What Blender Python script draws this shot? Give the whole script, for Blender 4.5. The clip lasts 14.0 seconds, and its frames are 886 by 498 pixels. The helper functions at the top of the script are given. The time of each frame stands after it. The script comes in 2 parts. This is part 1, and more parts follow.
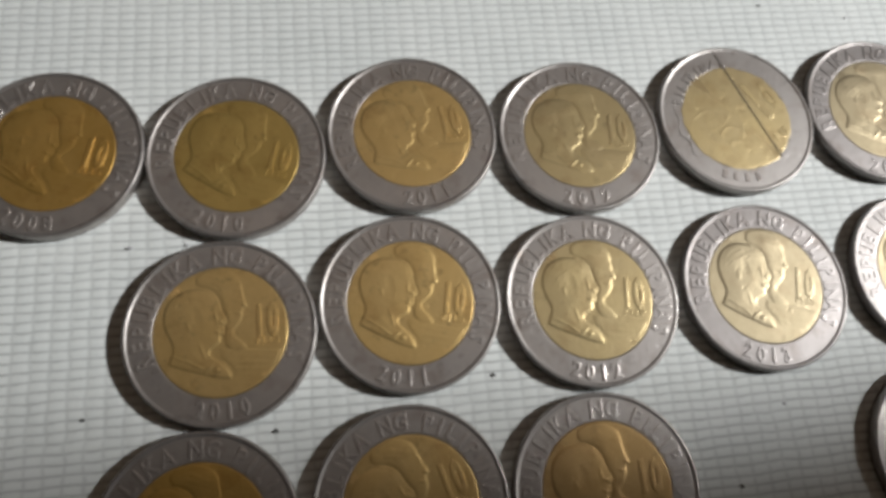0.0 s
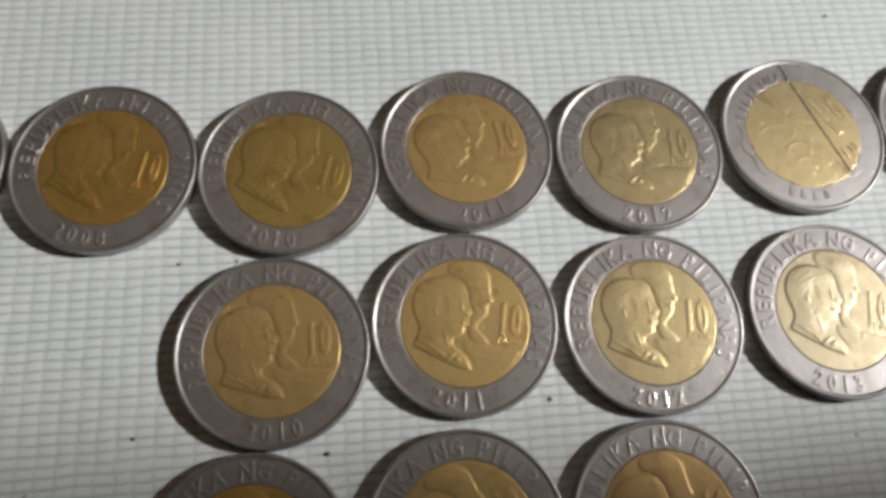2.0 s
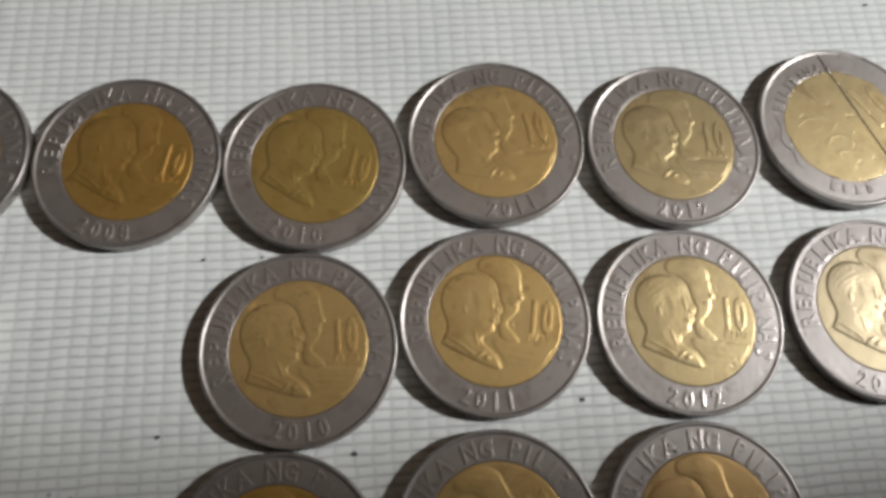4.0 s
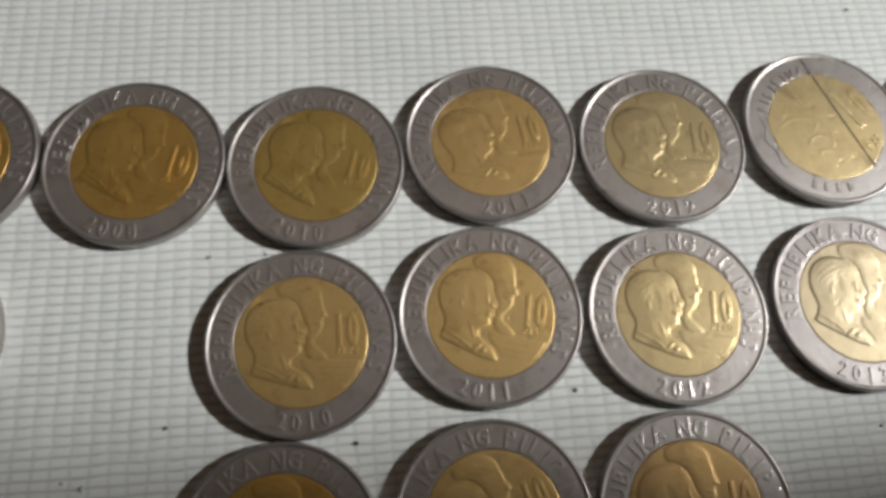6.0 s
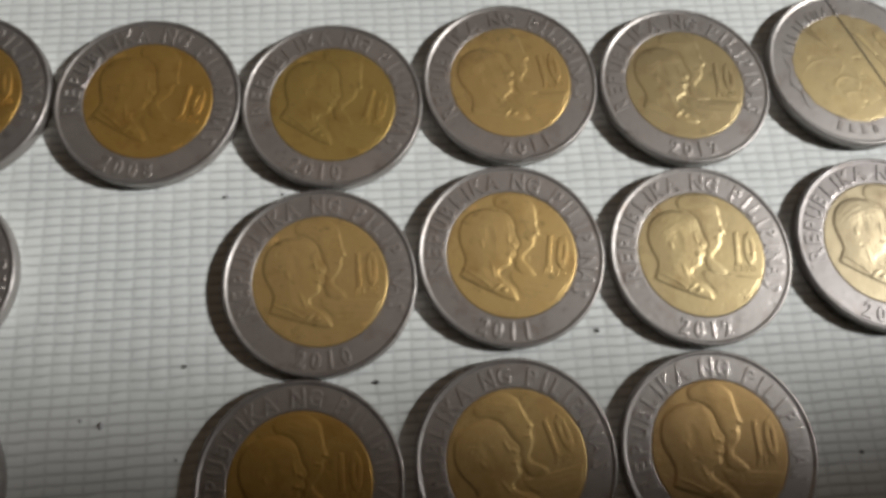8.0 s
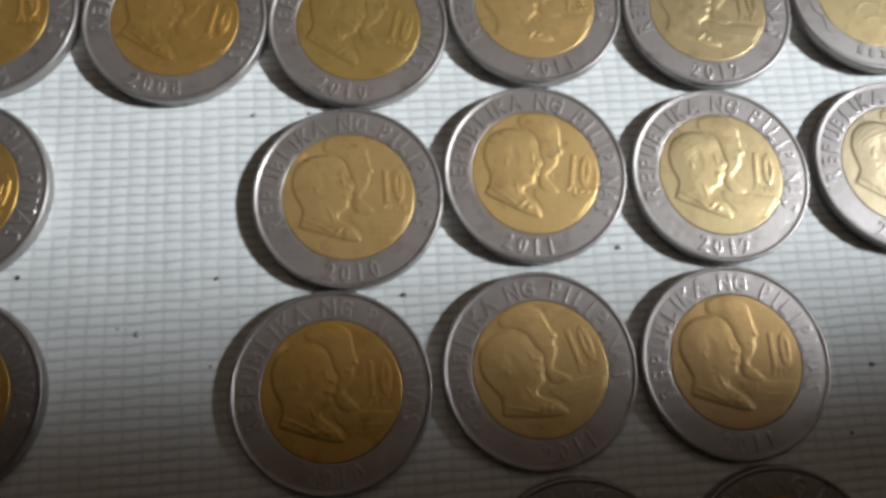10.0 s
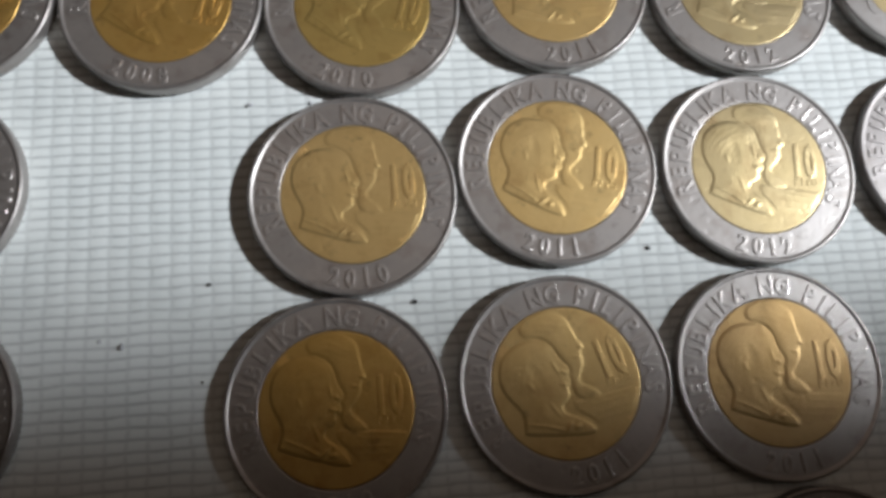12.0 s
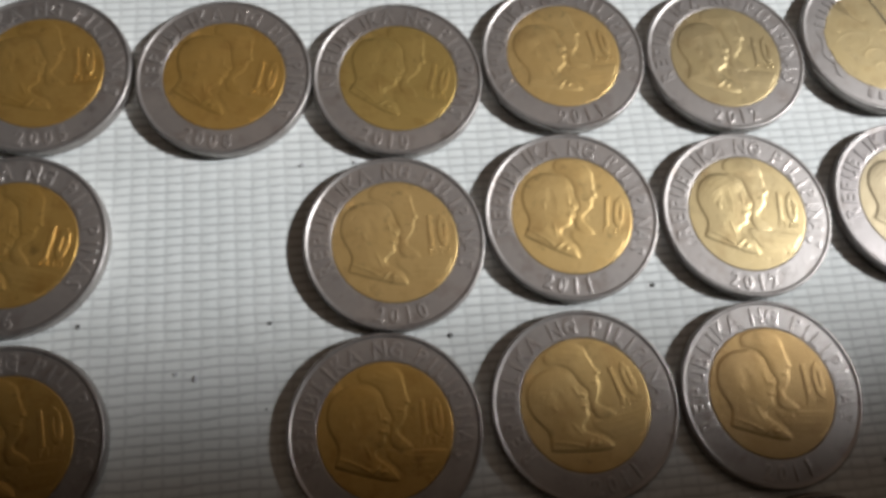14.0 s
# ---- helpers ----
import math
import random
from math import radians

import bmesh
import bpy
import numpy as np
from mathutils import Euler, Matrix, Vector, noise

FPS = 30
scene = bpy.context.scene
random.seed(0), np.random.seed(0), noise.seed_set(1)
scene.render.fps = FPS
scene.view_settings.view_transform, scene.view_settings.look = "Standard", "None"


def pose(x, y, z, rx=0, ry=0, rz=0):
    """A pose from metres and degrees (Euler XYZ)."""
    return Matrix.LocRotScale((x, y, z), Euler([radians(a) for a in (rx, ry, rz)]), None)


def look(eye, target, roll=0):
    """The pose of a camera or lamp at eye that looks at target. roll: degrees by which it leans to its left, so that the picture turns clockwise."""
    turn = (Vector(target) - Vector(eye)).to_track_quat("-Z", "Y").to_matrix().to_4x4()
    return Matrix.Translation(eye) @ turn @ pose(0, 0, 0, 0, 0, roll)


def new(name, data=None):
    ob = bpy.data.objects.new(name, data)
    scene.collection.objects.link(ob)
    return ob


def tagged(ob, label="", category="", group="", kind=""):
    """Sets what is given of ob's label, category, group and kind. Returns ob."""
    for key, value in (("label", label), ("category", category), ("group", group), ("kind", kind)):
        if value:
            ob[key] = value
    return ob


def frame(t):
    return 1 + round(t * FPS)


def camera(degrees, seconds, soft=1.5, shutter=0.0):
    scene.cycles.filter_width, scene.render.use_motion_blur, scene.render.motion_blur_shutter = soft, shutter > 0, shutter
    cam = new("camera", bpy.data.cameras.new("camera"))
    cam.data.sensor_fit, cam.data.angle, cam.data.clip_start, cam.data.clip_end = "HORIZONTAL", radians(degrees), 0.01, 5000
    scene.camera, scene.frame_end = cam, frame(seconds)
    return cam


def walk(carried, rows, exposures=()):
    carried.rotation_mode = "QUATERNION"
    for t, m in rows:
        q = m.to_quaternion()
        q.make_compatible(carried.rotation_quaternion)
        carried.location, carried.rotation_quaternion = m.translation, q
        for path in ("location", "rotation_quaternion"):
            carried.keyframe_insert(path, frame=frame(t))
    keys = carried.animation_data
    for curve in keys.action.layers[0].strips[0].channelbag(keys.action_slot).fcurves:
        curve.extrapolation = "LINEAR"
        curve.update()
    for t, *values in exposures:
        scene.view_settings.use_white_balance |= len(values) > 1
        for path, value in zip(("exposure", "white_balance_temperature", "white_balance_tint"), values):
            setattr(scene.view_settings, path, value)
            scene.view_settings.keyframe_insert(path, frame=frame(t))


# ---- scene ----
cam = camera(65.0, 14.0, soft=3.9)
# seconds; x, y, z in millimetres; turn, tilt off the plumb line and roll in degrees
ROWS = [
    (0.0, -5.912, -23.144, 101.495, -18.91, 18.40, 19.51),
    (0.2, -7.302, -21.094, 100.146, -19.56, 17.73, 20.07),
    (0.5, -7.774, -21.974, 101.009, -14.64, 18.58, 15.40),
    (1.0, -8.758, -20.776, 97.233, -12.88, 17.63, 14.02),
    (1.2, -8.966, -21.714, 98.158, -9.48, 18.49, 10.88),
    (1.5, -9.991, -20.183, 98.790, -9.84, 18.02, 11.56),
    (2.0, -9.857, -20.506, 98.936, -11.75, 18.23, 13.33),
    (2.5, -10.719, -20.289, 98.142, -10.62, 18.29, 12.34),
    (3.0, -11.109, -19.780, 96.142, -9.40, 18.17, 11.27),
    (5.5, -12.531, -21.350, 97.852, -6.91, 17.79, 8.58),
    (5.8, -12.597, -21.566, 102.339, -7.27, 17.87, 8.86),
    (6.0, -12.184, -22.199, 99.403, -9.15, 18.22, 10.72),
    (6.5, -13.036, -22.409, 98.561, -7.52, 17.78, 9.14),
    (7.0, -13.091, -22.168, 97.105, -8.57, 17.79, 10.09),
    (7.5, -12.582, -22.457, 95.997, -10.14, 17.81, 11.61),
    (7.8, -12.470, -23.212, 97.716, -9.21, 17.03, 10.87),
    (8.0, -14.693, -27.304, 96.245, -10.07, 16.56, 11.62),
    (8.2, -15.061, -30.152, 96.345, -10.19, 14.86, 11.58),
    (8.3, -15.064, -32.420, 96.409, -11.42, 14.50, 13.01),
    (8.5, -16.196, -35.275, 95.755, -11.65, 14.88, 13.44),
    (8.7, -17.211, -32.263, 97.241, -13.79, 14.02, 15.09),
    (10.8, -19.001, -35.898, 93.322, -12.95, 13.82, 14.86),
    (11.0, -19.265, -35.260, 91.938, -15.13, 13.52, 17.00),
    (11.5, -19.598, -33.775, 86.785, -17.09, 13.59, 18.66),
    (12.0, -20.428, -32.218, 87.753, -14.82, 13.83, 16.15),
    (12.1, -20.117, -31.732, 91.509, -12.15, 15.68, 13.48),
    (12.2, -19.967, -32.036, 93.589, -10.89, 16.16, 12.15),
    (12.3, -19.847, -32.930, 94.566, -11.81, 16.39, 12.97),
    (12.4, -19.838, -33.236, 94.967, -12.65, 16.51, 13.71),
    (12.5, -19.977, -33.924, 97.541, -10.79, 16.68, 11.86),
    (12.7, -21.757, -33.327, 101.228, -10.09, 17.58, 11.19),
    (13.0, -20.795, -34.253, 100.129, -11.71, 18.26, 12.79),
    (13.2, -23.140, -32.496, 97.298, -15.75, 17.16, 16.48),
    (13.3, -24.826, -32.895, 98.790, -14.24, 16.96, 14.75),
    (13.5, -25.737, -33.035, 99.346, -11.88, 16.82, 12.61),
    (13.8, -26.192, -33.694, 98.972, -14.19, 17.28, 14.79),
    (14.0, -26.398, -34.920, 99.928, -13.18, 16.93, 13.73),
]
EXPOSURES = [(0.0, -0.1, 6450, 10), (0.5, -0.2, 6450, 10), (2.5, -0.15, 6500, 11), (7.2, -0.15, 6550, 10), (7.9, -0.2, 6550, 10), (8.5, 0.24, 6300, 10), (11.0, 0.26, 6000, 9),
             (11.8, 0.22, 5950, 9), (12.6, 0.22, 6350, 10), (13.0, 0.18, 6350, 11), (14.0, 0.12, 6300, 11)]
walk(cam, [(t, pose(x / 1000, y / 1000, z / 1000, tilt, 0, turn) @ pose(0, 0, 0, 0, 0, roll)) for t, x, y, z, turn, tilt, roll in ROWS], EXPOSURES)

# ---- light: a small bright unseen lamp beside the table, and a dim added fill panel overhead beyond it ----
MM = 0.001
world = bpy.data.worlds.new("world")
scene.world = world
world.use_nodes = True
world.node_tree.nodes["Background"].inputs[0].default_value = (0.5, 0.42, 0.36, 1)
world.node_tree.nodes["Background"].inputs[1].default_value = 0.02

AIM = Vector((0.02, 0.2480, 0.0))
AZ, EL, FAR = radians(8), radians(38), 1.0
lamp_at = Vector((0.02, 0.0, 0.0)) + FAR * Vector((math.cos(EL) * math.cos(AZ), math.cos(EL) * math.sin(AZ), math.sin(EL)))
key = bpy.data.lights.new("desk_lamp_bulb", "SPOT")
key.energy, key.color = 48.0, (0.985, 0.99, 0.98)
key.shadow_soft_size = 0.015
# soft cone edge stands in for a handheld phone's shadow over the near coins
key.spot_size, key.spot_blend = radians(32), 0.18
key_ob = new("desk_lamp_bulb", key)
key_ob.matrix_world = look(lamp_at, AIM)

# added fill with no known source: lifts the dark areas and feeds the coins' reflections
fill = bpy.data.lights.new("ceiling_fixture", "AREA")
fill.shape, fill.size, fill.size_y = "RECTANGLE", 2.0, 0.9
fill.energy, fill.color = 1.7, (1.0, 0.72, 0.52)
fill_ob = new("ceiling_fixture", fill)
fill_ob.matrix_world = look((0.2, 0.66, 1.62), (0.2, 0.66001, 0.0))


# ---- materials ----
def material(name):
    m = bpy.data.materials.new(name)
    m.use_nodes = True
    return m, m.node_tree.nodes, m.node_tree.links, m.node_tree.nodes["Principled BSDF"]


def sums(m, op, a, b=None, c=None):
    """One math node; the inputs are numbers or sockets."""
    n = m.node_tree.nodes.new("ShaderNodeMath")
    n.operation = op
    for i, v in enumerate((a, b, c)):
        if v is None:
            continue
        if isinstance(v, (int, float)):
            n.inputs[i].default_value = v
        else:
            m.node_tree.links.new(v, n.inputs[i])
    return n.outputs[0]


def noise_tex(m, scale, detail=3.0, rough=0.5, vector=None):
    n = m.node_tree.nodes.new("ShaderNodeTexNoise")
    n.inputs["Scale"].default_value, n.inputs["Detail"].default_value, n.inputs["Roughness"].default_value = scale, detail, rough
    if vector is None:
        vector = m.node_tree.nodes.new("ShaderNodeTexCoord").outputs["Object"]
    m.node_tree.links.new(vector, n.inputs["Vector"])
    return n.outputs["Fac"]


def mixed(m, fac, a, b):
    n = m.node_tree.nodes.new("ShaderNodeMix")
    n.data_type = "RGBA"
    for k, v in ((0, fac), (6, a), (7, b)):
        if isinstance(v, (int, float)):
            n.inputs[k].default_value = v
        elif isinstance(v, tuple):
            n.inputs[k].default_value = (*v, 1)
        else:
            m.node_tree.links.new(v, n.inputs[k])
    return n.outputs[2]


def ramp(m, fac, lo, hi):
    n = m.node_tree.nodes.new("ShaderNodeMapRange")
    n.inputs["From Min"].default_value, n.inputs["From Max"].default_value = lo, hi
    m.node_tree.links.new(fac, n.inputs["Value"])
    return n.outputs["Result"]


def bumped(m, bsdf, height, strength, distance):
    n = m.node_tree.nodes.new("ShaderNodeBump")
    n.inputs["Strength"].default_value, n.inputs["Distance"].default_value = strength, distance
    m.node_tree.links.new(height, n.inputs["Height"])
    m.node_tree.links.new(n.outputs[0], bsdf.inputs["Normal"])


def shifted(m):
    """Object coordinates, moved by the object's own random number, so that alike parts wear differently."""
    tc = m.node_tree.nodes.new("ShaderNodeTexCoord").outputs["Object"]
    oi = m.node_tree.nodes.new("ShaderNodeObjectInfo").outputs["Random"]
    n = m.node_tree.nodes.new("ShaderNodeVectorMath")
    n.operation = "MULTIPLY_ADD"
    n.inputs[1].default_value = (1, 1, 1)
    m.node_tree.links.new(tc, n.inputs[0])
    m.node_tree.links.new(oi, n.inputs[2])
    return n.outputs[0]


def metal(name, fresh, dull, rough, dirt=(0.05, 0.035, 0.02), grime=0.5, worn=1.0):
    """Worn coin metal: handled patches, fine scratches, grime in spots, and relief shade and glints put into the
    colour.
    """
    m, nodes, links, b = material(name)
    v = shifted(m)
    big = noise_tex(m, 140, 4, 0.6, v)
    fine = noise_tex(m, 1500, 4, 0.65, v)
    spots = noise_tex(m, 420, 3, 0.7, v)
    col = mixed(m, ramp(m, big, 0.3, 0.7), fresh, dull)
    col = mixed(m, sums(m, "MULTIPLY", ramp(m, spots, 0.6, 0.78), grime), col, dirt)
    stain = ramp(m, noise_tex(m, 260, 5, 0.65, v), 0.52, 0.75)
    col = mixed(m, sums(m, "MULTIPLY", stain, 0.55), col, tuple(c * k for c, k in zip(dull, (0.62, 0.5, 0.42))))
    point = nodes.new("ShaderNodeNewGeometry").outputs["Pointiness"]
    # hollows coloured darker, for grime and for shade along the relief's outlines
    grime_shade = sums(m, "SUBTRACT", 1.0, ramp(m, point, 0.42, 0.488))
    col = mixed(m, sums(m, "MULTIPLY", grime_shade, 0.8 * worn), col, tuple(c * 0.3 for c in dull))
    # edges coloured lighter, for rubbing and for glints along them
    edge = ramp(m, point, 0.515, 0.60)
    col = mixed(m, sums(m, "MULTIPLY", edge, 0.7 * worn), col, tuple(min(1.0, c * 1.35) for c in fresh))
    links.new(col, b.inputs["Base Color"])
    b.inputs["Metallic"].default_value = 0.78
    rub = sums(m, "MULTIPLY", edge, -0.12 * worn)
    links.new(sums(m, "ADD", sums(m, "MULTIPLY_ADD", big, 0.25, rub), rough - 0.1), b.inputs["Roughness"])
    stretch = nodes.new("ShaderNodeVectorMath")
    stretch.operation = "MULTIPLY"
    stretch.inputs[1].default_value = (1.0, 0.06, 1.0)
    links.new(v, stretch.inputs[0])
    lines = ramp(m, noise_tex(m, 2400, 2, 0.6, stretch.outputs[0]), 0.62, 0.72)
    dents = ramp(m, noise_tex(m, 700, 2, 0.5, v), 0.66, 0.74)
    relief = sums(m, "SUBTRACT", sums(m, "MULTIPLY_ADD", big, 2.0, fine), sums(m, "MULTIPLY_ADD", dents, 0.9, sums(m, "MULTIPLY", lines, 0.15)))
    bumped(m, b, relief, 0.34, 0.00007)
    return m


def plain(name, colour, other, rough, scale):
    m, nodes, links, b = material(name)
    n = noise_tex(m, scale, 5, 0.6)
    links.new(mixed(m, ramp(m, n, 0.3, 0.7), colour, other), b.inputs["Base Color"])
    b.inputs["Roughness"].default_value = rough
    bumped(m, b, noise_tex(m, scale * 12, 3, 0.6), 0.15, 0.002)
    return m


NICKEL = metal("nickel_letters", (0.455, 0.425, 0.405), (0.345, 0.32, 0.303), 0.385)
# copy of the nickel, base darkened to offset lamp glare on right-hand coins
NICKEL_DIMMED = metal("nickel_letters_dimmed", (0.31, 0.285, 0.275), (0.25, 0.23, 0.22), 0.39, grime=0.25)
# the smooth faces of the rings, without the hollow and edge tones
FACE = {
    "nickel_letters": metal("nickel_ring", (0.455, 0.425, 0.405), (0.345, 0.32, 0.303), 0.385, worn=0.0),
    "nickel_letters_dimmed": metal("nickel_ring_dimmed", (0.31, 0.285, 0.275), (0.25, 0.23, 0.22), 0.39, grime=0.3, worn=0.0),
}
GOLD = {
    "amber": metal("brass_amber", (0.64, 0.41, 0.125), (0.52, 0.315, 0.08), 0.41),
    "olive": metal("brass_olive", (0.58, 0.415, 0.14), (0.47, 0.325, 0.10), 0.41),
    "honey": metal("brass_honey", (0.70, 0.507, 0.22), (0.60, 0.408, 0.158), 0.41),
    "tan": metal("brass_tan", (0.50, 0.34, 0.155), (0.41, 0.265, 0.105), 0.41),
    # paler brass, its base also darkened to hold down the lamp's glare
    "pale_dimmed": metal("brass_pale_dimmed", (0.36, 0.30, 0.195), (0.31, 0.255, 0.16), 0.42, grime=0.3),
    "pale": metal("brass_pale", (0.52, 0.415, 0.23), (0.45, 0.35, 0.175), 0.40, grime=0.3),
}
SCRATCH = plain("dark_scratch", (0.03, 0.025, 0.015), (0.06, 0.045, 0.03), 0.7, 900)
CRUMB = plain("dark_crumb", (0.03, 0.028, 0.026), (0.08, 0.075, 0.07), 0.8, 900)
LINT = plain("grey_lint", (0.40, 0.40, 0.42), (0.52, 0.52, 0.53), 0.9, 900)
PAINT = plain("wall_paint", (0.30, 0.25, 0.20), (0.24, 0.20, 0.16), 0.8, 3)
CEILING_PAINT = plain("ceiling_paint", (0.42, 0.39, 0.35), (0.36, 0.33, 0.30), 0.85, 3)
FLOOR_PAINT = plain("floor_cement", (0.28, 0.26, 0.24), (0.2, 0.19, 0.18), 0.6, 4)
WOOD = plain("table_wood", (0.24, 0.13, 0.06), (0.15, 0.08, 0.04), 0.5, 9)

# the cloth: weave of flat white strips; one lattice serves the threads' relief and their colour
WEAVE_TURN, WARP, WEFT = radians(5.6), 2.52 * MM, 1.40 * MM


def cloth_material():
    m, nodes, links, b = material("woven_white_cloth")
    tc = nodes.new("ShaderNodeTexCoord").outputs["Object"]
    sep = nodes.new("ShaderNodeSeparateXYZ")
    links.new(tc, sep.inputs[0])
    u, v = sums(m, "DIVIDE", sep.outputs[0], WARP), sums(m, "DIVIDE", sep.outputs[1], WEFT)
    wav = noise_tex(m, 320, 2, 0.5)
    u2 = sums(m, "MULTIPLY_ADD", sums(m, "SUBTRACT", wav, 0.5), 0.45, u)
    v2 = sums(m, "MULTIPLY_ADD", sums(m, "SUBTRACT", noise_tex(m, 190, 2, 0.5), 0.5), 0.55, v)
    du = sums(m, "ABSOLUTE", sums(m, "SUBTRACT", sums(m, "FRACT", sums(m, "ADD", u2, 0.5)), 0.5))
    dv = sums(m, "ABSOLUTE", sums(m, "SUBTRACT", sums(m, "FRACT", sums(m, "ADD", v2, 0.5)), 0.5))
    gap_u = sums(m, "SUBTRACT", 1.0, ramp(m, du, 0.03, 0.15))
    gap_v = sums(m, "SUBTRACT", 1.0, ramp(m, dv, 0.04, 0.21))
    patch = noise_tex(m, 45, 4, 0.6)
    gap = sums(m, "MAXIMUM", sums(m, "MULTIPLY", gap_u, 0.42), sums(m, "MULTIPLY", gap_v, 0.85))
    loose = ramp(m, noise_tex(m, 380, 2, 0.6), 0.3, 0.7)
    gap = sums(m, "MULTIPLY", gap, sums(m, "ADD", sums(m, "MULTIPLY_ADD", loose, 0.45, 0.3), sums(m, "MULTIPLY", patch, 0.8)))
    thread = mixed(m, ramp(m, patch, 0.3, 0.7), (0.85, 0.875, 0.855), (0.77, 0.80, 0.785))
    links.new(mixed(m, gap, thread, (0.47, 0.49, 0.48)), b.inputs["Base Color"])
    b.inputs["Roughness"].default_value = 0.6
    b.inputs["Specular IOR Level"].default_value = 0.3
    bumped(m, b, noise_tex(m, 2600, 2, 0.6), 0.2, 0.00008)
    return m


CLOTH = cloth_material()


# ---- building helpers ----
def mesh_of(name, bm, mat, smooth=True):
    me = bpy.data.meshes.new(name)
    bm.to_mesh(me)
    bm.free()
    me.materials.append(mat)
    for p in me.polygons:
        p.use_smooth = smooth
    return me


def shade_edges(me, degrees=40):
    me.set_sharp_from_angle(angle=radians(degrees))
    return me


def part(name, me, parent, label="", m=None):
    ob = new(name, me)
    ob.parent = parent
    if m is not None:
        ob.matrix_basis = m
    return tagged(ob, label)


def box_mesh(name, size, mat, bevel=0.0):
    bm = bmesh.new()
    bmesh.ops.create_cube(bm, size=1.0)
    bmesh.ops.scale(bm, vec=size, verts=bm.verts)
    if bevel:
        bmesh.ops.bevel(bm, geom=list(bm.edges), offset=bevel, segments=2, affect="EDGES")
    return mesh_of(name, bm, mat, False)


def lathe(name, profile, mat, steps, wobble=None):
    """Turns (radius, z) pairs, in millimetres, round the z axis; wobble(i, j) adds to a radius."""
    bm = bmesh.new()
    rings = []
    for j, (r, z) in enumerate(profile):
        if r == 0:
            rings.append([bm.verts.new((0, 0, z * MM))])
            continue
        ring = []
        for i in range(steps):
            a = 2 * math.pi * i / steps
            rr = (r + (wobble(i, j) if wobble else 0)) * MM
            ring.append(bm.verts.new((rr * math.cos(a), rr * math.sin(a), z * MM)))
        rings.append(ring)
    for p, q in zip(rings, rings[1:]):
        for i in range(steps):
            k = (i + 1) % steps
            if len(q) == 1:
                bm.faces.new((p[i], p[k], q[0]))
            elif len(p) == 1:
                bm.faces.new((p[0], q[k], q[i]))
            else:
                bm.faces.new((p[i], p[k], q[k], q[i]))
    bmesh.ops.recalc_face_normals(bm, faces=bm.faces)
    return shade_edges(mesh_of(name, bm, mat), 50)


GLYPHS = {}


def glyph(ch, bold=False):
    """A letter as raised metal with sloped sides, one unit high; its vertices, faces and width."""
    if (ch, bold) not in GLYPHS:
        cu = bpy.data.curves.new("glyph", "FONT")
        cu.body, cu.size, cu.resolution_u = ch, 1.0, 2
        cu.extrude, cu.bevel_depth, cu.bevel_resolution, cu.offset = 0.05, 0.03, 1, (0.03 if bold else 0.01)
        ob = new("glyph", cu)
        bpy.context.view_layer.update()
        me = bpy.data.meshes.new_from_object(ob.evaluated_get(bpy.context.evaluated_depsgraph_get()))
        co = [tuple(v.co) for v in me.vertices]
        fa = [tuple(p.vertices) for p in me.polygons]
        bpy.data.objects.remove(ob)
        bpy.data.curves.remove(cu)
        bpy.data.meshes.remove(me)
        xs = [c[0] for c in co]
        GLYPHS[ch, bold] = (co, fa, min(xs), max(xs))
    return GLYPHS[ch, bold]


def letters(name, rows, mat):
    """Raised letters in one mesh: rows of character, centre (mm), turn (degrees), height, width factor, rise."""
    bm = bmesh.new()
    for ch, x, y, turn, tall, wide, rise in rows:
        co, fa, lo, hi = glyph(ch, tall > 4)
        m = pose(x * MM, y * MM, 0, 0, 0, turn) @ Matrix.Diagonal((tall * wide * MM, tall * MM, rise * MM / 0.085, 1))
        vs = [bm.verts.new(m @ Vector((c[0] - (lo + hi) / 2, c[1] - 0.36, c[2]))) for c in co]
        for f in fa:
            try:
                bm.faces.new([vs[i] for i in f])
            except ValueError:
                pass
    return mesh_of(name, bm, mat, False)


def arc_rows(text, radius, middle, spread, tall, wide, rise, inside=False):
    """Letters along a circle. middle: degrees of the text's middle; spread: degrees a letter. inside: feet outwards."""
    rows = []
    widths = [{"I": 0.66, " ": 0.75}.get(ch, 1.0) for ch in text]
    for i, ch in enumerate(text):
        if ch == " ":
            continue
        a = middle + (spread if inside else -spread) * (sum(widths[:i]) + widths[i] / 2 - sum(widths) / 2)
        rows.append((ch, radius * math.cos(radians(a)), radius * math.sin(radians(a)), a + 90 if inside else a - 90, tall, wide, rise))
    return rows


# ---- the room ----
def structure(name, me, m, label, category):
    ob = new(name, me)
    ob.matrix_world = m
    return tagged(ob, label, category, kind="structure")


structure("floor", box_mesh("floor", (4.2, 4.6, 0.1), FLOOR_PAINT), pose(0, 0.4, -0.80), "grey cement floor under the table", "floor")
structure("ceiling", box_mesh("ceiling", (4.2, 4.6, 0.1), CEILING_PAINT), pose(0, 0.4, 1.75), "plain grey-beige painted ceiling", "ceiling")
for nm, size, at in (("wall_north", (4.2, 0.1, 2.45), (0, 2.75, 0.475)), ("wall_south", (4.2, 0.1, 2.45), (0, -1.95, 0.475)),
                     ("wall_east", (0.1, 4.6, 2.45), (2.15, 0.4, 0.475)), ("wall_west", (0.1, 4.6, 2.45), (-2.15, 0.4, 0.475))):
    structure(nm, box_mesh(nm, size, PAINT), pose(*at), "plain brown painted wall of the room", "wall")


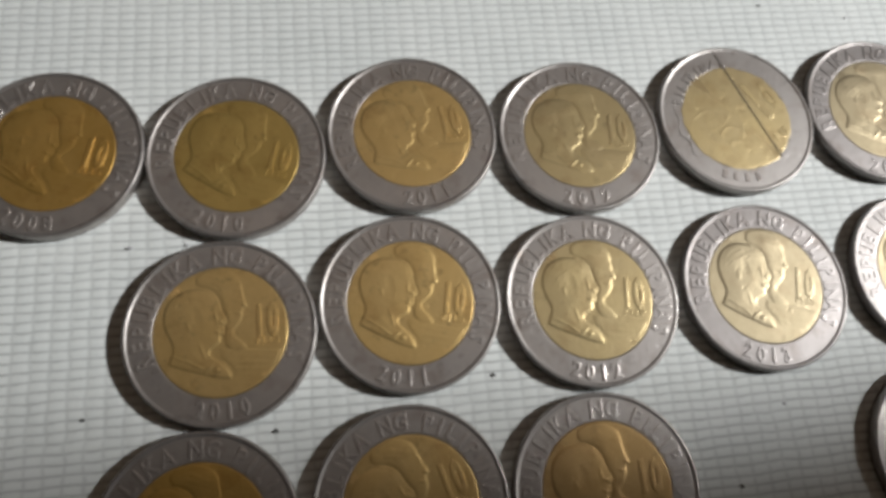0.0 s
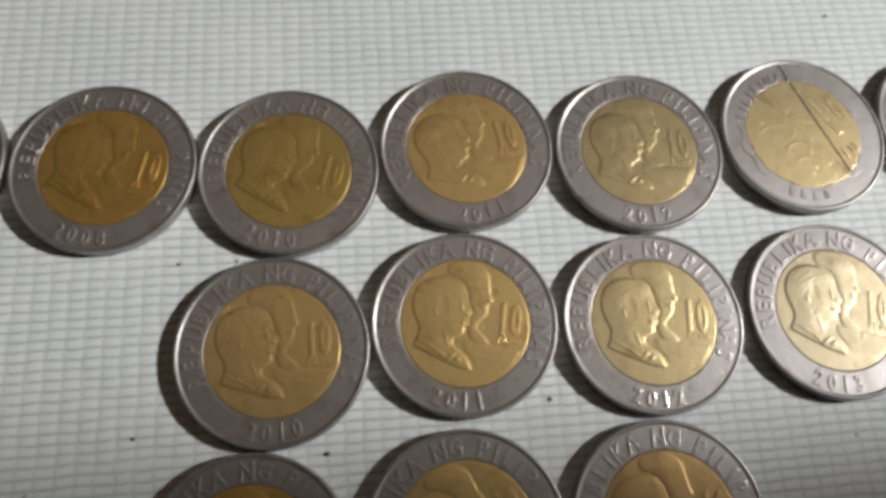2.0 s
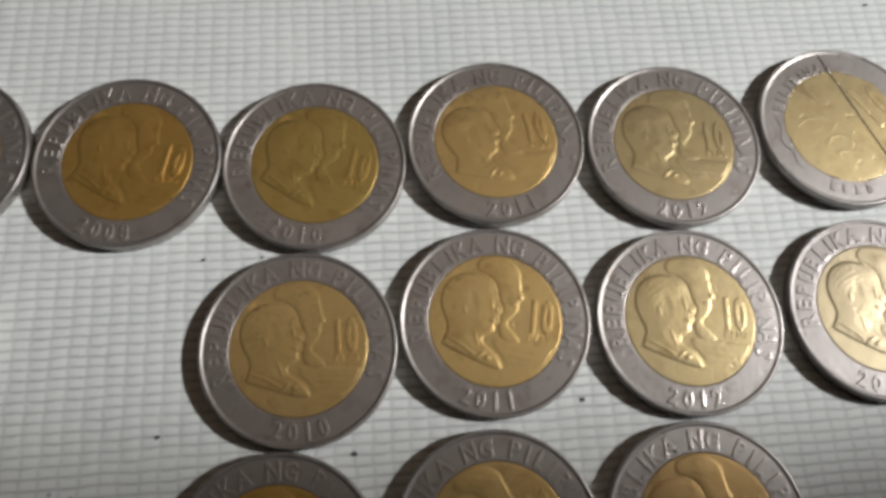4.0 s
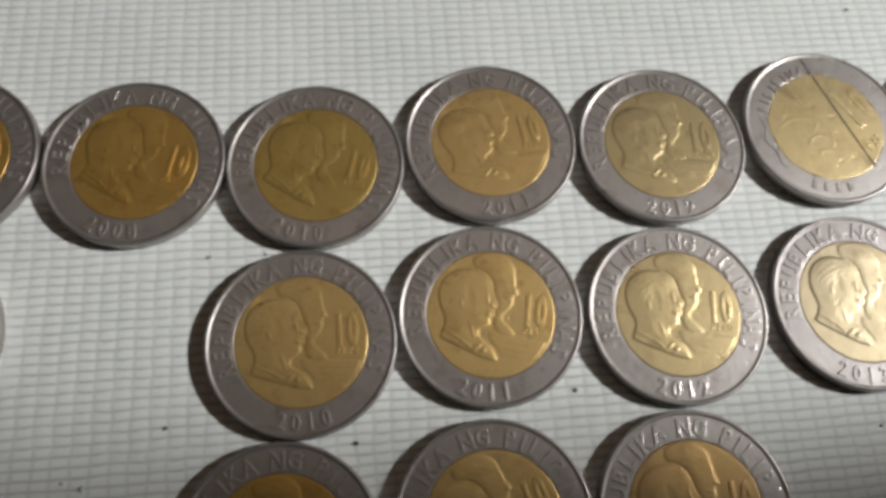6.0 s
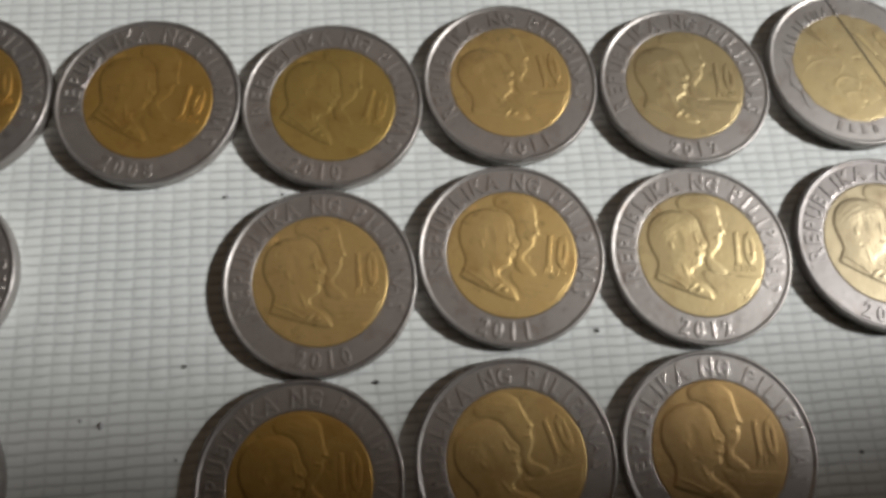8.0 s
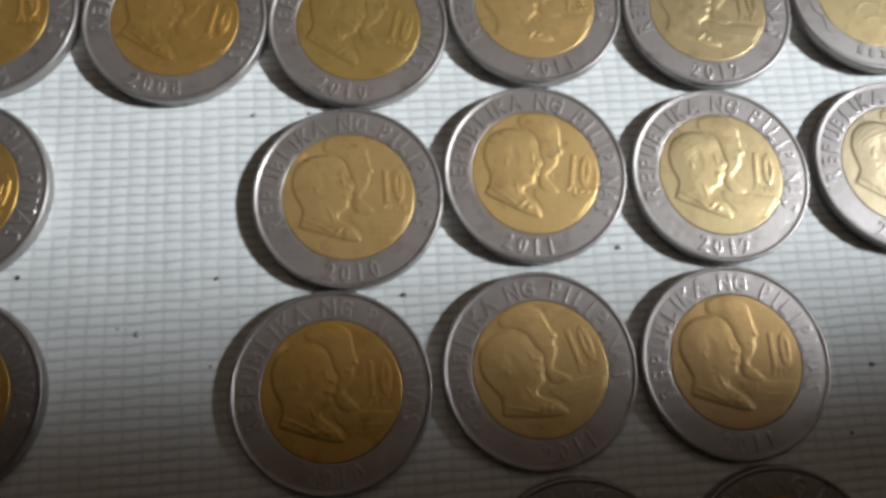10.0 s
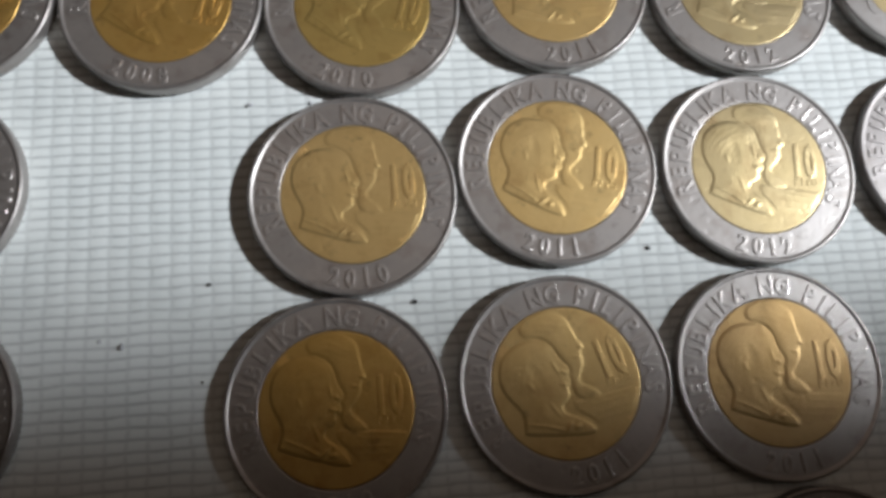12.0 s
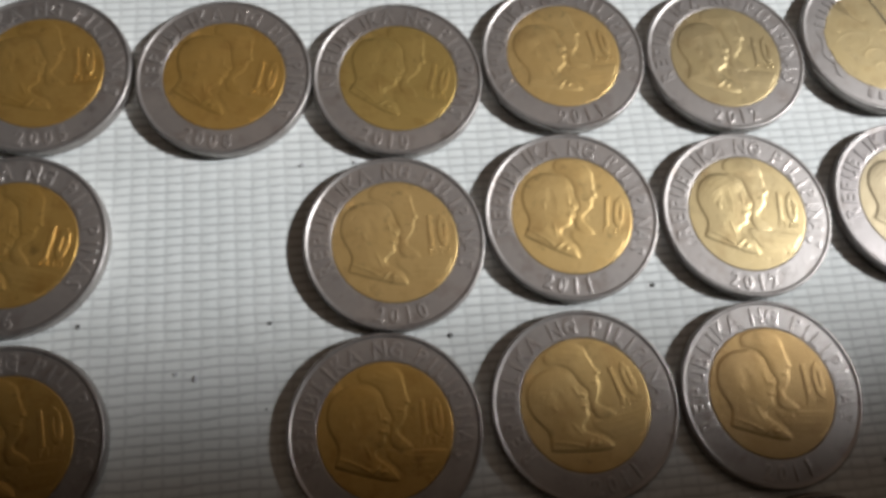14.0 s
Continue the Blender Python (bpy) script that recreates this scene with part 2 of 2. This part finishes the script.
def table():
    ob = tagged(new("table"), "brown wooden table under the white cloth", "table")
    ob.location = (0, 0.05, -0.75)
    part("tabletop", box_mesh("tabletop", (1.3, 1.0, 0.03), WOOD, 0.004), ob, m=pose(0, 0, 0.7335))
    leg = box_mesh("leg", (0.06, 0.06, 0.7185), WOOD, 0.004)
    for sx in (-1, 1):
        for sy in (-1, 1):
            part("leg", leg, ob, m=pose(sx * 0.58, sy * 0.43, 0.35925))
    return ob


table()


def cloth():
    """Strip-woven sheet: crowns at z = 0, grooves below; coarse where the camera never looks."""
    def stops(period, low, high, out):
        lo, hi = int(low / period), int(high / period)
        s = []
        for k in range(lo, hi):
            s += [(k * period, 0.0), ((k + 0.13) * period, 0.75), ((k + 0.5) * period, 1.0), ((k + 0.87) * period, 0.75)]
        return [(-out, 0.7), ((lo - 2) * period, 0.7)] + s + [((hi + 2) * period, 0.7), (out, 0.7)]
    us, vs = stops(WARP, -0.075, 0.185, 0.55), stops(WEFT, -0.105, 0.09, 0.42)
    co = np.empty((len(vs), len(us), 3))
    X, Y = np.array([u[0] for u in us]), np.array([v[0] for v in vs])
    gu, gv = np.array([u[1] for u in us]), np.array([v[1] for v in vs])
    co[:, :, 0] = X[None, :] + 0.00010 * np.sin(Y[:, None] * 700 + X[None, :] * 90)
    co[:, :, 1] = Y[:, None] + 0.00012 * np.sin(X[None, :] * 260 + Y[:, None] * 40)
    co[:, :, 2] = -0.00011 * (1 - np.minimum(gu[None, :] * 0.55 + 0.45, 1) * gv[:, None])
    nu, nv = len(us), len(vs)
    idx = np.arange(nu * nv).reshape(nv, nu)
    faces = np.stack([idx[:-1, :-1], idx[:-1, 1:], idx[1:, 1:], idx[1:, :-1]], -1).reshape(-1, 4)
    me = bpy.data.meshes.new("tablecloth")
    me.from_pydata(co.reshape(-1, 3).tolist(), [], faces.tolist())
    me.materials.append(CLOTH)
    me.polygons.foreach_set("use_smooth", [True] * len(me.polygons))
    ob = new("tablecloth", me)
    ob.matrix_world = pose(-0.0561, 0.0045, 0, 0, 0, math.degrees(WEAVE_TURN))
    return tagged(ob, "white tablecloth woven of flat strips, with grey gaps", "tablecloth")


cloth()

# ---- coins ----
CORE = 9.2


def reeds(i, j):
    if j in (2, 3):
        return 0.07 if i % 2 else -0.07
    # the rubbed rim is nicked here and there
    return 0.035 * noise.noise(Vector((i * 0.31, j * 0.7, 4.0))) if 4 <= j <= 9 else 0.0


RING_PROFILE = [(CORE, 0.1), (12.9, 0.0), (13.2, 0.35), (13.2, 1.85), (13.14, 2.0), (13.02, 2.07), (12.86, 2.08), (12.74, 2.04), (12.64, 1.95), (12.55, 1.908), (12.5, 1.9005), (12.44, 1.90), (12.2, 1.90),
                (10.8, 1.90), (9.6, 1.90), (9.42, 1.90), (9.36, 1.8995), (9.28, 1.885), (9.22, 1.83), (CORE, 1.2)]
CORE_PROFILE = [(0, 0.1), (9.18, 0.1), (9.18, 1.83), (9.13, 1.872), (9.05, 1.884), (8.98, 1.8875), (8.9, 1.888), (8.7, 1.888), (6.0, 1.889), (3.0, 1.89), (0, 1.89)]


def smooth_step(x):
    x = np.clip(x, 0, 1)
    return x * x * (3 - 2 * x)


def oval(X, Y, x, y, rx, ry, turn=0.0):
    c, s = math.cos(radians(turn)), math.sin(radians(turn))
    dx, dy = X - x, Y - y
    return 1 - np.sqrt(((c * dx + s * dy) / rx) ** 2 + ((-s * dx + c * dy) / ry) ** 2)


BUST = 1.03
FRONT = [(-3.7, 6.3), (-5.6, 5.8), (-7.2, 4.5), (-7.8, 2.4), (-7.5, 0.6), (-6.7, -0.9), (-6.3, -2.0), (-6.9, -3.6), (-7.0, -4.2), (-4.6, -5.1), (-2.3, -5.9),
         (0.2, -6.7), (1.7, -6.6), (1.2, -5.3), (0.1, -4.1), (-1.2, -3.2), (-1.3, -2.6), (-0.6, -2.2), (0.2, -1.6), (0.1, -0.7), (0.5, 0.0), (0.2, 0.6), (0.9, 1.3),
         (0.1, 2.6), (-0.1, 3.6), (-0.5, 4.9), (-1.7, 5.9)]
REAR = [(-3.6, 7.0), (-3.0, 8.3), (-1.0, 9.1), (1.2, 8.7), (2.7, 7.6), (3.2, 6.4), (3.0, 4.9), (3.9, 3.4), (3.1, 2.7), (3.2, 1.6), (2.4, 0.4), (1.6, -0.4), (2.9, -1.4),
        (4.0, -2.9), (1.0, -3.2), (-0.5, 0.0), (-1.5, 4.0)]


def depth_in(X, Y, corners):
    """Distance inside a smooth closed outline (negative outside)."""
    pts = np.array(corners, float)
    for _ in range(2):
        nxt = np.roll(pts, -1, 0)
        pts = np.stack([0.75 * pts + 0.25 * nxt, 0.25 * pts + 0.75 * nxt], 1).reshape(-1, 2)
    best, inside = np.full(X.shape, 99.0), np.zeros(X.shape, bool)
    for (ax, ay), (bx, by) in zip(pts, np.roll(pts, -1, 0)):
        ex, ey = bx - ax, by - ay
        k = np.clip(((X - ax) * ex + (Y - ay) * ey) / (ex * ex + ey * ey), 0, 1)
        best = np.minimum(best, np.hypot(X - ax - k * ex, Y - ay - k * ey))
        if ey != 0:
            inside ^= ((ay > Y) != (by > Y)) & (X < ex * (Y - ay) / ey + ax)
    return np.where(inside, best, -best)


def relief_mesh(name, mat):
    """Two plain overlapping bust shapes, raised like low relief."""
    n = 170
    g = np.linspace(-9.0, 9.0, n)
    X, Y = np.meshgrid(g, g)
    df, dr = BUST * depth_in(X / BUST, Y / BUST, FRONT), BUST * depth_in(X / BUST, Y / BUST, REAR)
    front = smooth_step(df / 0.5) * (0.085 + 0.065 * np.clip(df / 2.6, 0, 1))
    rear = smooth_step(dr / 0.5) * (0.062 + 0.045 * np.clip(dr / 2.6, 0, 1))
    # the rear coat: a low shelf with a straight upper edge, fading downwards
    shelf = smooth_step((-2.3 - 0.1 * X - Y) / 0.4) * smooth_step((Y + 7.2) / 3.0) * smooth_step((X + 0.5) / 1.0)
    rear = np.maximum(rear, 0.05 * shelf * (np.hypot(X, Y) < 8.7))
    moat = 0.05 * np.clip(1 - np.abs(df + 0.2) / 0.35, 0, 1)
    h = np.maximum(np.maximum(rear - np.where(df < 0, moat, 0), 0), front)
    # small ridges of plain modelling
    for x, y, rx, ry, turn, a in ((-0.6, 1.9, 0.16, 0.9, 12, 0.06), (0.1, 1.2, 0.4, 0.2, -40, 0.08), (-0.3, -0.2, 0.5, 0.18, -20, 0.07),
                                  (-4.2, 0.9, 0.25, 0.6, 20, 0.05), (-4.6, 4.0, 2.2, 1.6, 30, 0.05), (-1.6, 4.3, 1.0, 0.9, 0, 0.03), (-3.2, 2.2, 0.5, 1.3, 15, -0.03),
                                  (2.9, 5.0, 0.2, 0.6, 10, 0.06), (3.2, 3.3, 0.4, 0.2, -30, 0.07), (2.3, 2.3, 0.5, 0.15, -15, 0.06), (0.6, 6.9, 1.6, 0.8, -10, 0.04),
                                  (-1.6, -4.9, 0.2, 0.8, -50, 0.09), (-3.0, -4.6, 0.18, 0.9, 60, 0.07), (-4.8, -3.6, 1.5, 0.14, -25, 0.05), (-0.6, -5.2, 0.4, 0.25, 20, 0.09),
                                  (-2.4, -2.6, 0.2, 1.1, 20, 0.05), (4.4, -3.7, 2.4, 0.12, -6, 0.02),
                                  (4.6, -4.6, 2.2, 0.1, -4, 0.025), (3.9, -5.4, 2.2, 0.1, -4, 0.02)):
        h = h + 0.7 * a * smooth_step(oval(X / BUST, Y / BUST, x, y, rx * 1.5, ry * 1.5, turn) * 1.3)
    # combed strands over the crowns
    wave = np.sin(9 * np.hypot(X + 1.5, Y - 0.5) + 1.5 * np.sin(X * 1.3) + np.sin(Y * 2.1))
    h = h + 0.004 * wave * smooth_step(oval(X, Y, -4.6, 3.4, 2.9, 2.6, 35) * 3) * (df > 0.3)
    h = h + 0.004 * wave * smooth_step(oval(X, Y, 0.4, 7.0, 2.8, 1.3, -5) * 3) * (dr > 0.3) * (df < 0)
    inside = np.sqrt(X ** 2 + Y ** 2) < 8.9
    h = np.where(inside, h, 0)
    co = np.stack([X * MM, Y * MM, (h - 0.012) * MM], -1).reshape(-1, 3)
    keep = (h[:-1, :-1] > 0.004) | (h[1:, 1:] > 0.004) | (h[:-1, 1:] > 0.004) | (h[1:, :-1] > 0.004)
    idx = np.arange(n * n).reshape(n, n)
    faces = np.stack([idx[:-1, :-1], idx[:-1, 1:], idx[1:, 1:], idx[1:, :-1]], -1)[keep]
    used, back = np.unique(faces, return_inverse=True)
    me = bpy.data.meshes.new(name)
    me.from_pydata(co[used].tolist(), [], back.reshape(-1, 4).tolist())
    me.materials.append(mat)
    me.polygons.foreach_set("use_smooth", [True] * len(me.polygons))
    return me


SHARED = {}


def shared(key_name, make):
    if key_name not in SHARED:
        SHARED[key_name] = make()
    return SHARED[key_name]


LEGEND = arc_rows("REPUBLIKA NG PILIPINAS", 10.9, 88, 11.6, 3.2, 0.86, 0.125)
NUMERAL = [("1", 5.25, 1.2, 0, 6.0, 0.5, 0.12), ("0", 7.1, 1.2, 0, 6.0, 0.5, 0.12), ("P", 5.0, -1.8, 0, 1.3, 0.8, 0.08),
           ("I", 5.8, -1.8, 0, 1.3, 0.8, 0.08), ("S", 6.6, -1.8, 0, 1.3, 0.8, 0.08), ("O", 7.5, -1.8, 0, 1.3, 0.8, 0.08)]


def lay(x, y, turn):
    """The pose of a coin that lies not quite level on the uneven weave."""
    rnd = random.Random(round(x * 31 + y * 17))
    return pose(x * MM, y * MM, -0.02 * MM, rnd.uniform(-0.4, 0.4), rnd.uniform(-0.4, 0.4), turn) @ Matrix.Diagonal((1.013, 1.013, 1, 1))


def coin(x, y, turn, date, tone, ring=NICKEL, label=""):
    ob = tagged(new("coin"), label, "coin", "bimetal coins laid out on the cloth")
    ob.matrix_world = lay(x, y, turn)
    gold = GOLD[tone]
    k = ring.name
    rim = part("ring", shared("ring" + k, lambda: lathe("ring", RING_PROFILE, FACE[ring.name], 220, reeds)), ob, "worn silver-coloured outer ring")
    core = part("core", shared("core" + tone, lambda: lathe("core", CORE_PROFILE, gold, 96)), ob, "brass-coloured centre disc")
    part("legend", shared("legend" + k, lambda: letters("legend", LEGEND, ring)), rim, "raised lettering round the ring", pose(0, 0, 1.90 * MM))
    if date:
        part("date", shared("date" + date + k, lambda: letters("date", arc_rows(date, 10.95, 270, 10.5, 3.1, 0.85, 0.15, True), ring)), rim, "raised date on the ring", pose(0, 0, 1.90 * MM))
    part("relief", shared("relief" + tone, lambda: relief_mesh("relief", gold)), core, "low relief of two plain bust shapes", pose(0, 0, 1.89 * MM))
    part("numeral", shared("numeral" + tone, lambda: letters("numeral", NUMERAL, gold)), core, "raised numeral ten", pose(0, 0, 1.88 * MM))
    return ob


def arc_bar(name, radius, start, end, wide, tall, mat, steps=40):
    """A thin bar with a rounded top, waving a little along a circle; millimetres and degrees."""
    bm, rows = bmesh.new(), []
    for i in range(steps + 1):
        a = radians(start + (end - start) * i / steps)
        fade = min(1.0, 5 * i / steps, 5 * (1 - i / steps))
        r = radius + 0.35 * math.sin(i * 0.42)
        rows.append([bm.verts.new(((r + k * wide / 2) * MM * math.cos(a), (r + k * wide / 2) * MM * math.sin(a), h * fade * tall * MM))
                     for k, h in ((-1, 0), (-0.45, 0.9), (0.45, 0.9), (1, 0))])
    for p, q in zip(rows, rows[1:]):
        for k in range(3):
            bm.faces.new((p[k], q[k], q[k + 1], p[k + 1]))
    bmesh.ops.recalc_face_normals(bm, faces=bm.faces)
    return mesh_of(name, bm, mat)


def line_relief(name, mat):
    """Faint curved ridges round a low worn dome."""
    n = 130
    g = np.linspace(-9.0, 9.0, n)
    X, Y = np.meshgrid(g, g)
    h = 0.05 * smooth_step(oval(X, Y, -2.6, -2.2, 5.2, 5.6, 20) * 1.6)
    for x, y, rx, ry, turn, wide, a in ((-4.6, -0.6, 3.2, 1.5, 18, 0.14, 0.07), (-1.1, -3.3, 1.9, 1.5, 10, 0.16, 0.09),
                                        (-3.6, -2.8, 4.6, 4.2, 30, 0.06, 0.06), (1.6, -6.2, 3.4, 1.3, -25, 0.14, 0.07), (-4.2, 3.2, 2.6, 1.0, 35, 0.2, 0.04)):
        top = smooth_step((Y - y) / ry + 0.6)
        h = h + a * top * np.clip(1 - np.abs(oval(X, Y, x, y, rx, ry, turn)) / wide, 0, 1)
    h = np.where(np.hypot(X, Y) < 8.8, 0.3 * h, 0)
    keep = np.maximum(np.maximum(h[:-1, :-1], h[1:, 1:]), np.maximum(h[:-1, 1:], h[1:, :-1])) > 0.004
    idx = np.arange(n * n).reshape(n, n)
    faces = np.stack([idx[:-1, :-1], idx[:-1, 1:], idx[1:, 1:], idx[1:, :-1]], -1)[keep]
    co = np.stack([X * MM, Y * MM, (h - 0.012) * MM], -1).reshape(-1, 3)
    used, back = np.unique(faces, return_inverse=True)
    me = bpy.data.meshes.new(name)
    me.from_pydata(co[used].tolist(), [], back.reshape(-1, 4).tolist())
    me.materials.append(mat)
    me.polygons.foreach_set("use_smooth", [True] * len(me.polygons))
    return me


def line_coin(x, y, turn, tone, ring):
    """The coin of another design, with a dark straight scratch across it."""
    ob = tagged(new("coin"), "bimetal coin of another design, scratched straight across", "coin", "bimetal coins laid out on the cloth")
    ob.matrix_world = lay(x, y, turn) @ Matrix.Diagonal((1.012, 1.012, 1, 1))
    gold = GOLD[tone]
    rim = part("ring", shared("ring" + ring.name, lambda: lathe("ring", RING_PROFILE, FACE[ring.name], 220, reeds)), ob, "silver-coloured outer ring")
    worn_edge = lambda i, j: (0.10 * math.sin(i * 0.55) + 0.07 * math.sin(i * 1.37 + 1)) if 2 <= j <= 5 else 0.0
    core = part("core", lathe("core", [(0, 0.1), (9.1, 0.1), (9.32, 1.86), (9.29, 1.905), (9.22, 1.918), (9.1, 1.92), (8.9, 1.92), (6.0, 1.92), (0, 1.92)], gold, 96, worn_edge), ob,
                "brass-coloured centre disc with an uneven edge")
    part("legend", letters("legend", arc_rows("PILIPINAS", 10.1, 132, 10.0, 2.3, 0.75, 0.12), ring), rim, "raised lettering at the joint", pose(0, 0, 1.90 * MM))
    for a in (252, 262, 272, 282):
        part("mark", shared("mark", lambda: box_mesh("mark", (0.8 * MM, 1.5 * MM, 0.16 * MM), ring, 0.06 * MM)), rim, "raised worn mark on the ring",
             pose(10.7 * MM * math.cos(radians(a)), 10.7 * MM * math.sin(radians(a)), 1.93 * MM, 0, 0, a + 90))
    part("raised_line", arc_bar("raised_line", 10.3, 168, 232, 0.22, 0.09, ring), rim, "thin raised line along the ring", pose(0, 0, 1.895 * MM))
    part("numeral", letters("numeral", [("1", 3.8, 3.4, 38, 9.6, 0.5, 0.06), ("0", 6.3, 4.3, 38, 7.0, 0.45, 0.06), ("P", 6.6, -3.1, 38, 2.0, 0.8, 0.1),
                                        ("I", 7.4, -2.45, 38, 2.0, 0.8, 0.1), ("S", 8.1, -1.85, 38, 2.0, 0.7, 0.1)], gold), core, "raised numeral ten", pose(0, 0, 1.91 * MM))
    part("relief", line_relief("relief", gold), core, "faint worn relief of curved ridges", pose(0, 0, 1.92 * MM))
    part("scratch", box_mesh("scratch", (21.3 * MM, 0.2 * MM, 0.04 * MM), SCRATCH), ob, "dark straight scratch across the coin", pose(2.15 * MM, 2.75 * MM, 1.96 * MM, 0, 0, -63.6))
    return ob


WORN = "worn bimetal coin with a darkened brass centre, lying on the cloth"
CLEAR = "bimetal coin with a bright brass centre, lying on the cloth"
SHINY = "shiny bimetal coin with a pale brass centre, lying on the cloth"
coin(-81.17, 21.12, 9, "2005", "amber", label=WORN)
coin(-53.67, 21.64, -9, "2008", "amber", label=WORN)
coin(-26.71, 22.41, -10, "2010", "olive", label=WORN)
coin(0.06, 27.52, 13, "2011", "honey", label=CLEAR)
coin(27.38, 28.45, 3, "2012", "pale", label=CLEAR)
line_coin(54.8, 32.87, 0, "pale", NICKEL)
coin(81.5, 35.98, 0, "2013", "pale_dimmed", NICKEL_DIMMED, SHINY)
coin(-81.00, -6.33, -8, "2006", "amber", label=WORN)
coin(-26.70, -4.76, 6, "2010", "honey", label=CLEAR)
coin(0.00, 0.00, -5, "2011", "honey", label=CLEAR)
coin(27.58, 1.01, -1, "2012", "pale", label=CLEAR)
coin(55.6, 3.75, -7, "2013", "pale_dimmed", NICKEL_DIMMED, SHINY)
coin(84.50, 6.84, 0, "2014", "pale_dimmed", NICKEL_DIMMED, SHINY)
coin(-77.60, -34.07, 14, "2008", "amber", label=WORN)
coin(-27.44, -31.73, 6, "2010", "amber", label=WORN)
coin(0.45, -28.13, 21, "2011", "honey", label=CLEAR)
coin(27.78, -26.31, 5, "2011", "tan", label=WORN)
coin(82.6, -21.3, 0, "2010", "olive", label=WORN)
coin(5.6, -55.35, 0, "2010", "amber", label=WORN)
coin(32.6, -53.43, 0, "2011", "amber", label=WORN)


# ---- crumbs on the cloth ----
def crumb(x, y, size, seed, mat=CRUMB, label="tiny dark crumb lying on the white cloth", z=-0.03):
    rnd = random.Random(seed)
    bm = bmesh.new()
    bmesh.ops.create_icosphere(bm, subdivisions=2, radius=size * MM / 2)
    sx, sy = 0.7 + 0.6 * rnd.random(), 0.6 + 0.5 * rnd.random()
    for v in bm.verts:
        k = 1 + 0.5 * (noise.noise(v.co * 2600 + Vector((seed * 3.1, 0, 0))))
        v.co = Vector((v.co.x * sx * k, v.co.y * sy * k, v.co.z * 0.55 * k + size * MM * 0.24))
    ob = new("crumb", mesh_of("crumb", bm, mat))
    ob.matrix_world = pose(x * MM, y * MM, z * MM, 0, 0, rnd.random() * 360)
    return tagged(ob, label, "crumb", "crumbs on the cloth")


for i, (x, y, s) in enumerate(((-44.2, -16.9, 0.75), (-18.4, -18.4, 0.70), (12.3, -10.4, 0.80), (48.5, -26.1, 0.90), (-70.7, -17.7, 0.70), (63.4, 57.1, 0.60), (44.4, -35.6, 0.80), (-43.9, -28.9, 0.45))):
    crumb(x, y, 0.8 * s, i + 1)
for i, (x, y, w) in enumerate(((-54.0, -24.9, 0.70), (-56.7, -24.3, 0.60), (-41.1, 7.6, 0.70), (-33.1, 8.3, 0.45), (56.9, -14.3, 0.50), (80.0, 55.6, 0.50))):
    crumb(x, y, w, i + 20, LINT, "small grey speck of lint on the white cloth")
crumb(-62.2, 27.5, 0.6, 41, CRUMB, "tiny dark fleck stuck on the ring of a coin", 1.87)
